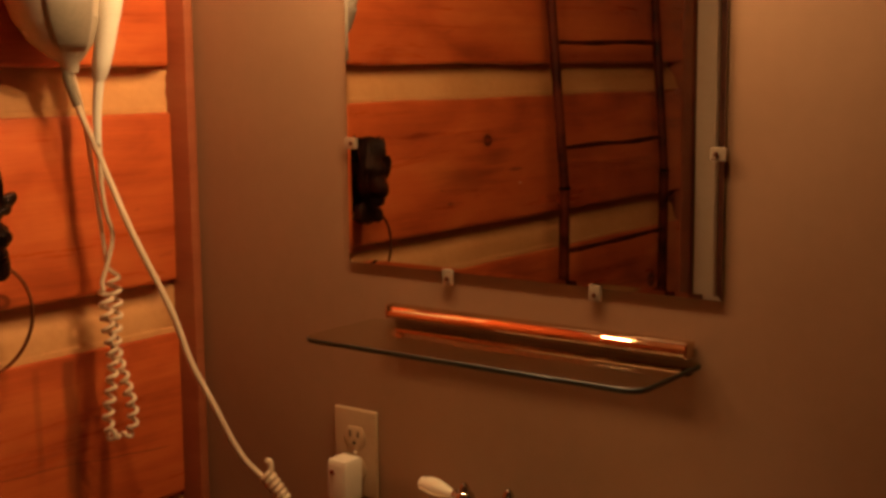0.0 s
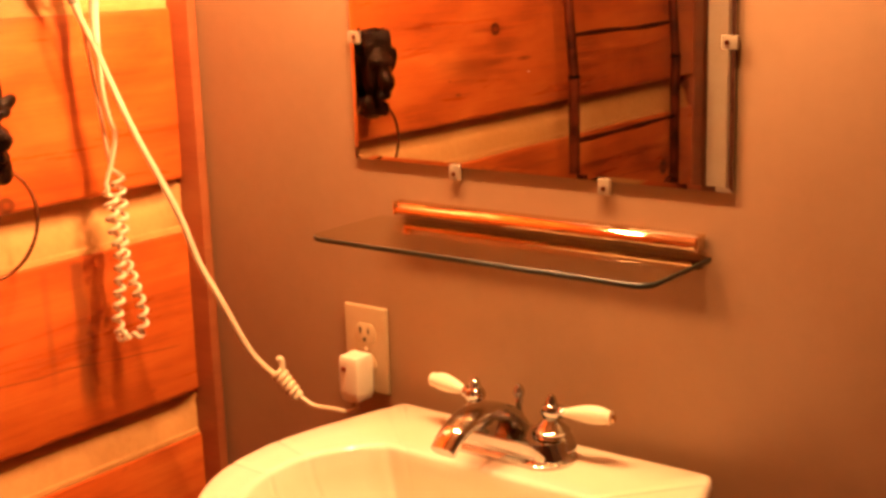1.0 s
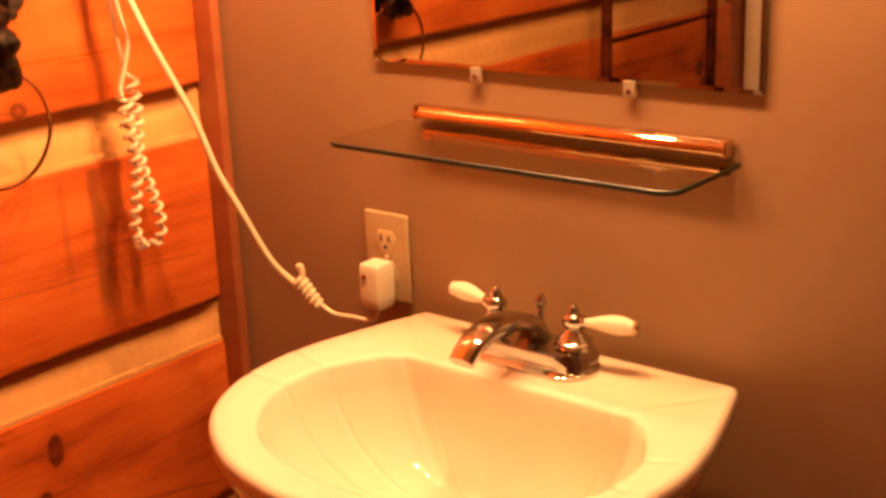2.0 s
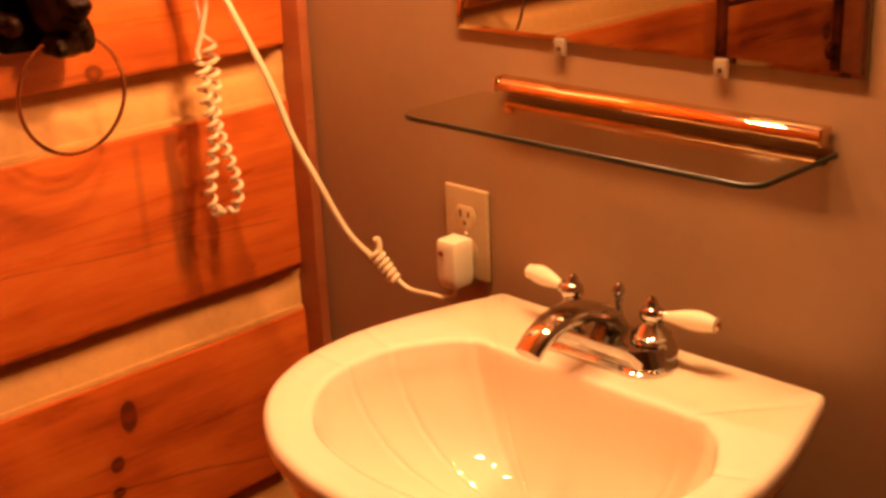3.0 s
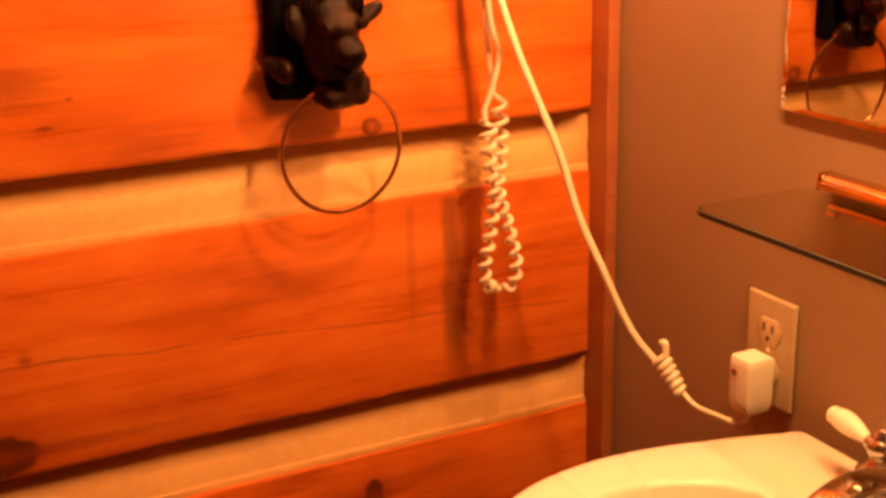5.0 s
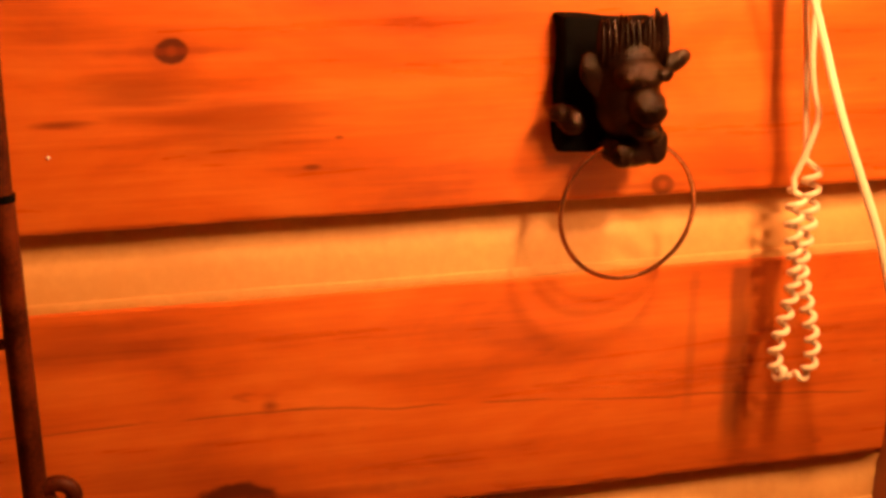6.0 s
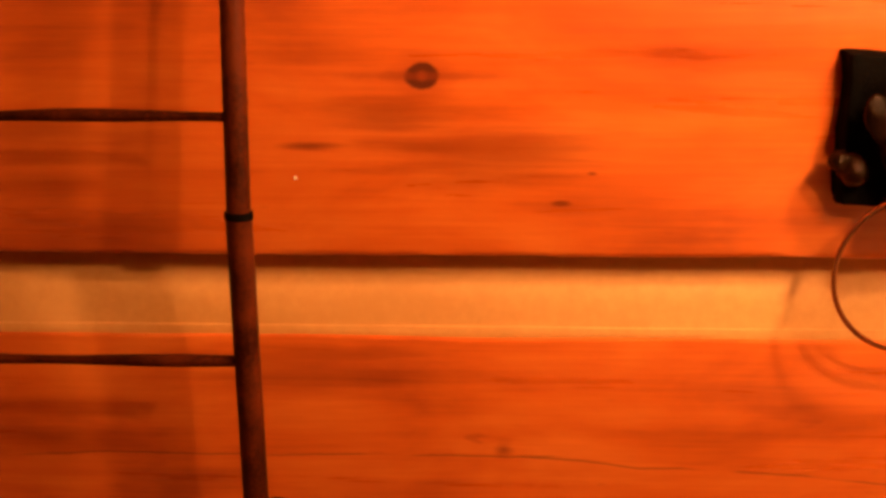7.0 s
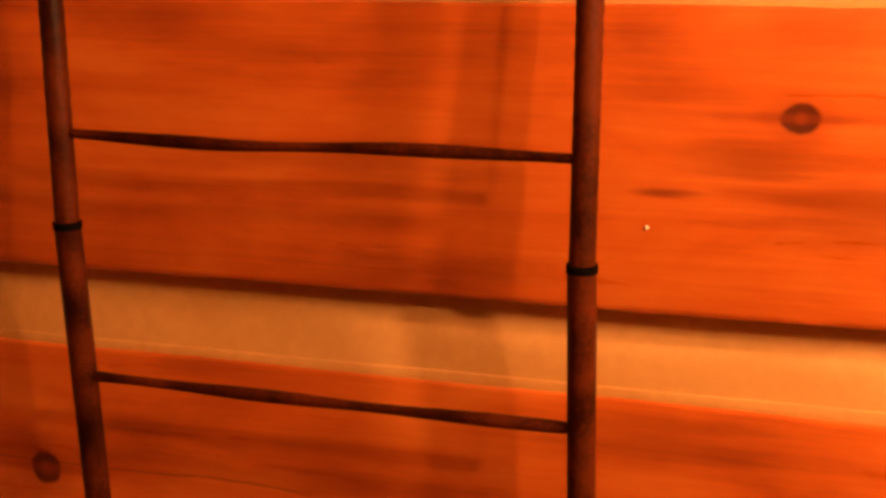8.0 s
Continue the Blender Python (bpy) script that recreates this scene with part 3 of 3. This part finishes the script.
recess = part("recess", bridge(bmesh.new(), rings, closed=False, cap=False), GREY_PLASTIC, label="dark plastic recess")
recess.modifiers.new("thickness", "SOLIDIFY").thickness = 0.0015
recess.parent = cradle
under(part("mount_plate", bar(0.0005, 0.012, -0.265, -0.20, 1.45, 1.66, 0.005), IVORY), dryer)
line = smooth_line([(0.085, -0.184, 1.63), (0.088, -0.182, 1.55), (0.085, -0.183, 1.47), (0.080, -0.185, 1.43), (0.072, -0.187, 1.395), (0.066, -0.188, 1.372)], 36)
under(part("handle", tube(line, lambda s: 0.0178 + 0.0012 * math.sin(9 * s) - 0.0105 * max(0.0, s - 0.4) / 0.6, 22), CREAM_PLASTIC), dryer)
for k in range(4):
    under(part("button", lathe([(0.0, -0.003), (0.003, -0.002), (0.0036, 0.0), (0.003, 0.002), (0.0, 0.003)], (0.0735, -0.201, 1.428 + 0.0095 * k), 12), CHROME), dryer)
bm = bmesh.new()
bmesh.ops.create_uvsphere(bm, u_segments=26, v_segments=16, radius=0.036, matrix=Matrix.Translation((0.088, -0.175, 1.66)) @ Matrix.Diagonal((0.9, 1.3, 0.95, 1)))
under(part("motor_housing", bm, CREAM_PLASTIC), dryer)
under(part("strain_relief", tube(smooth_line([(0.067, -0.188, 1.378), (0.060, -0.1885, 1.335), (0.058, -0.1885, 1.292)], 24), lambda s: 0.0068 - 0.0022 * s, 14), CREAM_PLASTIC), dryer)


def coil(path, turns, radius, start=0.0):
    """A helix of even pitch round a smooth line."""
    line = smooth_line(path, 120)
    run = [0.0]
    for p, q in zip(line, line[1:]):
        run.append(run[-1] + (q - p).length)
    pts = []
    n = int(turns * 16)
    i = 0
    for k in range(n + 1):
        s = k / n
        while i < len(line) - 2 and run[i + 1] < s * run[-1]:
            i += 1
        p = line[i].lerp(line[i + 1], (s * run[-1] - run[i]) / max(1e-6, run[i + 1] - run[i]))
        d = (line[i + 1] - line[i]).normalized()
        u = Vector((1, 0, 0))
        u = (u - d * u.dot(d)).normalized()
        v = d.cross(u)
        a = 2 * math.pi * turns * s + start
        r = radius(s)
        pts.append(p + r * (math.cos(a) * u + math.sin(a) * v))
    return pts


lead = smooth_line([(0.058, -0.186, 1.295), (0.060, -0.187, 1.24), (0.060, -0.182, 1.205), (0.060, -0.174, 1.178), (0.058, -0.180, 1.148), (0.055, -0.190, 1.118)], 30)
loop = coil([(0.054, -0.184, 1.108), (0.056, -0.186, 1.07), (0.058, -0.181, 1.02), (0.060, -0.189, 0.975), (0.060, -0.195, 0.945), (0.058, -0.190, 0.922), (0.048, -0.177, 0.916),
             (0.058, -0.160, 0.916), (0.062, -0.156, 0.945), (0.060, -0.164, 0.985), (0.058, -0.175, 1.03), (0.056, -0.171, 1.08), (0.052, -0.170, 1.122)],
            27, lambda s: 0.0053 + 0.0026 * max(0.0, abs(2 * s - 1) - 0.6) / 0.4 - 0.0022 * max(0.0, 1 - abs(2 * s - 1) / 0.1), 1.0)
back = smooth_line([(0.050, -0.176, 1.134), (0.046, -0.178, 1.17), (0.040, -0.182, 1.24), (0.040, -0.195, 1.33), (0.045, -0.214, 1.39)], 20)
under(part("coiled_cord", tube(lead + loop + back, 0.0030, 8), IVORY, label="ivory coiled cord folded into a loop"), dryer)
line = smooth_line([(0.050, -0.2235, 1.392), (0.050, -0.222, 1.372), (0.052, -0.208, 1.331), (0.056, -0.190, 1.287), (0.066, -0.179, 1.245), (0.090, -0.167, 1.180), (0.127, -0.142, 1.083), (0.143, -0.127, 1.016), (0.162, -0.110, 0.961), (0.184, -0.084, 0.889), (0.216, -0.061, 0.848)], 70)
under(part("power_cord", tube(line, 0.0042, 10), IVORY), dryer)
under(part("cord_guard", tube(smooth_line([(0.050, -0.2235, 1.400), (0.050, -0.222, 1.372), (0.0515, -0.212, 1.340)], 16), lambda s: 0.0080 - 0.003 * s, 14), GREY_PLASTIC), dryer)
# the cord's slack, wound into a short bundle
bundle = coil([(0.208, -0.0635, 0.862), (0.221, -0.0585, 0.8455), (0.233, -0.055, 0.831)], 5.2, lambda s: 0.0082 - 0.0026 * s)
under(part("cord_winding", tube(bundle, 0.0036, 9), IVORY, label="ivory cord slack wound into a tight coil"), dryer)
under(part("winding_core", tube([(0.206, -0.064, 0.864), (0.221, -0.0585, 0.8455), (0.234, -0.055, 0.830)], lambda s: 0.0066 - 0.002 * s, 12), IVORY), dryer)
under(part("cord_end", tube(smooth_line([(0.213, -0.062, 0.860), (0.2125, -0.060, 0.872), (0.2105, -0.060, 0.880), (0.206, -0.061, 0.879)], 12), 0.0040, 8), IVORY), dryer)
line = smooth_line([(0.234, -0.055, 0.834), (0.254, -0.051, 0.823), (0.280, -0.044, 0.821), (0.300, -0.034, 0.818), (0.307, -0.026, 0.822), (0.308, -0.025, 0.836)], 30)
under(part("power_cord", tube(line, 0.0027, 8), IVORY), dryer)
bm = bmesh.new()
hx, d0, d1 = 0.0155, -0.009, -0.041
PX = 0.308
rings = []
for s, z in ((0.55, 0.8320), (0.84, 0.8345), (0.96, 0.840), (1.0, 0.847), (1.0, 0.884), (0.985, 0.890), (0.93, 0.8925)):
    ym = (d0 + d1) / 2
    ring = []
    for u, v in ((-1, 1), (-1, -0.75), (-0.9, -0.95), (-0.75, -1), (0.85, -1), (0.95, -0.96), (1, -0.85), (1, 1)):
        ring.append((PX + hx * u * s, ym + 0.016 * v * s, z))
    rings.append(ring)
bridge(bm, rings)
plug = under(part("plug", bm, CREAM_PLASTIC, label="cream boxy safety plug with a reset button"), dryer)
b = part("button", bar(PX - 0.0095, PX - 0.0025, -0.0428, -0.0410, 0.8745, 0.8800, 0.0006), RED_PLASTIC, label="red-brown reset button")
b.parent = plug
b.matrix_parent_inverse = Matrix.Identity(4)
# ---------------------------------------------------------------- towel ring with an animal-head mount
towel_ring = thing("towel_ring", (0.0, -0.37, 1.21), "dark bronze animal-head towel ring mounted on the planks", "towel ring")
BX, BY, BZ = 0.0, -0.372, 1.212


def blob(bm, place, size, turn=(0, 0, 0), sub=3):
    m = Matrix.Translation(Vector((BX, BY, BZ)) + Vector(place)) @ Euler([radians(a) for a in turn]).to_matrix().to_4x4() @ Matrix.Diagonal((*size, 1))
    bmesh.ops.create_icosphere(bm, subdivisions=sub, radius=1.0, matrix=m)


def drawn_in(bm, rough):
    """Roughens the casting and shears it, so that it hugs the wall."""
    for v in bm.verts:
        v.co += Vector((1, 1, 1)) * rough * noise.noise(v.co * 90)
        cut = 0.36 * max(0.0, v.co.x)
        v.co += Vector((-cut, 0.34 * cut, -0.2 * cut))


bm = bar(0.0005, 0.034, BY - 0.042, BY + 0.046, BZ - 0.064, BZ + 0.056, 0.004, 2)
bmesh.ops.subdivide_edges(bm, edges=bm.edges[:], cuts=5, use_grid_fill=True)
for v in bm.verts:
    v.co.z += 0.15 * max(0.0, BY - v.co.y) * max(0.0, v.co.z - BZ) / 0.06
drawn_in(bm, 0.0030)
under(part("back_block", bm, BLACK_CAST, label="rough blackened block behind the head"), towel_ring)
bm = bmesh.new()
blob(bm, (0.070, 0.004, 0.004), (0.038, 0.031, 0.050))
blob(bm, (0.094, 0.005, 0.018), (0.023, 0.025, 0.016))
blob(bm, (0.112, 0.008, -0.006), (0.026, 0.017, 0.016), (0, 20, 0))
blob(bm, (0.130, 0.010, -0.008), (0.010, 0.010, 0.009))
blob(bm, (0.104, 0.009, -0.028), (0.020, 0.014, 0.009), (0, 12, 0))
blob(bm, (0.106, 0.021, -0.034), (0.008, 0.006, 0.010))
blob(bm, (0.114, -0.010, 0.018), (0.006, 0.007, 0.006))
blob(bm, (0.112, 0.024, 0.020), (0.006, 0.007, 0.006))
blob(bm, (0.078, -0.030, 0.016), (0.007, 0.012, 0.022), (20, 0, 10))
blob(bm, (0.070, 0.046, 0.022), (0.009, 0.021, 0.009), (28, 0, 0))
blob(bm, (0.040, -0.036, -0.032), (0.022, 0.012, 0.014))
blob(bm, (0.044, -0.048, -0.024), (0.012, 0.009, 0.009))
blob(bm, (0.062, 0.014, -0.054), (0.034, 0.030, 0.018))
blob(bm, (0.086, -0.002, -0.056), (0.014, 0.012, 0.012))
blob(bm, (0.080, 0.030, -0.050), (0.016, 0.012, 0.018))
rng = random.Random(4)
for k in range(13):
    u = -0.029 + 0.060 * k / 12
    h = 0.030 + rng.uniform(-0.003, 0.006)
    blob(bm, (0.088 - 0.5 * abs(u) * 0.5, u + 0.004, 0.044), (0.007, 0.0036, h * 0.75), (0, rng.uniform(-8, 4), 0), 2)
blob(bm, (0.060, 0.036, 0.056), (0.005, 0.004, 0.016), (8, 0, 0), 2)
drawn_in(bm, 0.0016)
under(part("animal_head_mount", bm, BRONZE), towel_ring)
ring_pts = []
for k in range(97):
    a = 2 * math.pi * k / 96
    ring_pts.append((0.040 + 0.004 * math.cos(a), -0.349 + 0.0655 * math.sin(a), 1.093 + 0.0675 * math.cos(a)))
under(part("ring", tube(ring_pts, 0.0023, 9), RING_METAL, label="thin coppery metal ring"), towel_ring)

# ---------------------------------------------------------------- metal towel rack
rack = thing("towel_rack", (0.08, -1.095, 0.0), "rust-brown tubular metal towel rack against the planks", "towel rack")
RX = 0.080
for ry, lean, joint in ((-0.892, 0.0, 1.150), (-1.302, 0.030, 1.156)):

    def at(z):
        """The rail's middle: bent at its joint, the upper length leaning to the planks."""
        up, down = max(0.0, z - joint), max(0.0, joint - z)
        return (RX - 0.09 * up, ry - lean * up + 0.012 * down, z)

    under(part("lower_rail", tube([at(0.0), at(0.4), at(0.8), at(joint - 0.001)], 0.0106, 18), IRON), rack)
    pts = [at(joint - 0.001 + 0.0075 * k) for k in range(74)]
    under(part("upper_rail", tube(pts, lambda s: 0.0096 + 0.00035 * math.sin(s * 74 * math.pi), 18), IRON), rack)
    under(part("collar", tube([at(joint - 0.0025), at(joint + 0.0035)], 0.0114, 18), BLACK_CAST), rack)
    under(part("foot", lathe([(0.0, 0.0), (0.016, 0.0), (0.016, 0.006), (0.0115, 0.012), (0.0, 0.012)], (RX, at(0)[1], 0), 18), IRON), rack)
    c = Vector((RX, ry + 0.022, 0.884))
    scroll = [c + Vector((0, (0.017 - 0.0016 * k / 4) * math.cos(math.pi + k * 0.28), -(0.016 - 0.0016 * k / 4) * math.sin(math.pi + k * 0.28))) for k in range(26)]
    under(part("scroll", tube([Vector(q) for q in scroll], 0.0072, 12), IRON), rack)
    under(part("finial", lathe([(0.0, 1.69), (0.011, 1.69), (0.012, 1.70), (0.0, 1.713)], (at(1.69)[0], at(1.69)[1], 0), 16), IRON), rack)
for k, z in enumerate((0.230, 0.430, 0.630, 0.829, 1.028, 1.227, 1.427, 1.627)):
    wob = 0.002 * math.sin(k * 2.3)
    rx = RX - 0.09 * max(0.0, z - 1.15)
    line = smooth_line([(rx, -1.300, z + 0.002), (rx, -1.16, z + wob), (rx, -1.03, z - wob * 0.6), (rx, -0.890, z)], 16)
    under(part("rung", tube(line, lambda s: 0.0046 + 0.0009 * math.sin(s * 13 + z * 9), 10), IRON), rack)

nail = tagged(part("nail", lathe([(0.0, -0.004), (0.0008, -0.004), (0.0008, 0.0002), (0.0017, 0.0004), (0.0014, 0.0012), (0.0, 0.0015)], (0, -0.858, 1.161), 10, "x"), CREAM_PLASTIC), "small pale nail head set in the plank", "nail")

# ---------------------------------------------------------------- planks and chinking of the log wall
wall = bpy.data.objects["wall_west"]
END_N, END_S = -0.0185, -1.5465


def plank(z0, z1, seed):
    prof = [(-0.045, z0), (-0.010, z0 + 0.0005), (-0.003, z0 + 0.0015), (-0.0008, z0 + 0.0035), (0.0, z0 + 0.008), (0.0004, z0 * 0.65 + z1 * 0.35), (0.0004, z0 * 0.35 + z1 * 0.65), (0.0, z1 - 0.0045), (-0.0008, z1 - 0.0018), (-0.003, z1 - 0.0005), (-0.010, z1 - 0.0001), (-0.045, z1)]
    rings = []
    for k in range(61):
        y = END_N + (END_S - END_N) * k / 60
        ring = []
        for i, (x, z) in enumerate(prof):
            edge = 0.0022 * noise.noise((y * 5, seed * 3.1 + (0 if i < 6 else 9), 0)) + 0.0008 * noise.noise((y * 31, seed + i, 4))
            face = 0.0012 * noise.noise((y * 4, z * 9, seed)) if x > -0.01 else 0.0
            ring.append((x + face - 0.001, y, z + edge))
        rings.append(ring)
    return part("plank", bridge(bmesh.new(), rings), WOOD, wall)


def chinking(z0, z1, seed):
    """A pale filler strip, set back under the upper plank and rising to the lower one's edge."""
    h = z1 - z0
    prof = [(-0.046, z0 - 0.012), (-0.012, z0 - 0.012), (-0.0055, z0 - 0.003), (-0.0050, z0 + 0.0005), (-0.0053, z0 + 0.0040), (-0.0064, z0 + 0.0072), (-0.0082, z0 + 0.0080), (-0.0100, z0 + h * 0.2), (-0.0130, z0 + h * 0.42), (-0.0190, z0 + h * 0.58), (-0.0280, z0 + h * 0.72), (-0.036, z0 + h * 0.9), (-0.038, z1 + 0.012), (-0.046, z1 + 0.012)]
    rings = []
    for k in range(81):
        y = END_N + 0.001 + (END_S - END_N) * (max(0, k - 1) + 0.4 * min(k, 1)) / 80
        flush = 1.0 if k == 0 else 0.75 if k == 1 else 0.0
        ring = []
        for i, (x, z) in enumerate(prof):
            w = 0.0016 * noise.noise((y * 7, z * 20, seed)) + 0.0007 * noise.noise((y * 40, z * 60, seed)) if 2 < i < 12 else 0.0
            lip = flush * max(0.0, -0.008 - x + 0.006 * noise.noise((z * 70, seed, 3))) if 2 < i < 12 else 0.0
            ring.append((x + w + lip, y + (0.004 * noise.noise((z * 90, seed, 1)) if k < 2 else 0), z))
        rings.append(ring)
    return part("chinking", bridge(bmesh.new(), rings), CHINK, wall)


for k, (z0, z1) in enumerate(PLANKS):
    plank(z0, z1, k)
    if k + 1 < len(PLANKS):
        chinking(PLANKS[k + 1][1], z0, k + 20)
chinking(PLANKS[0][1], TOP - 0.013, 40)
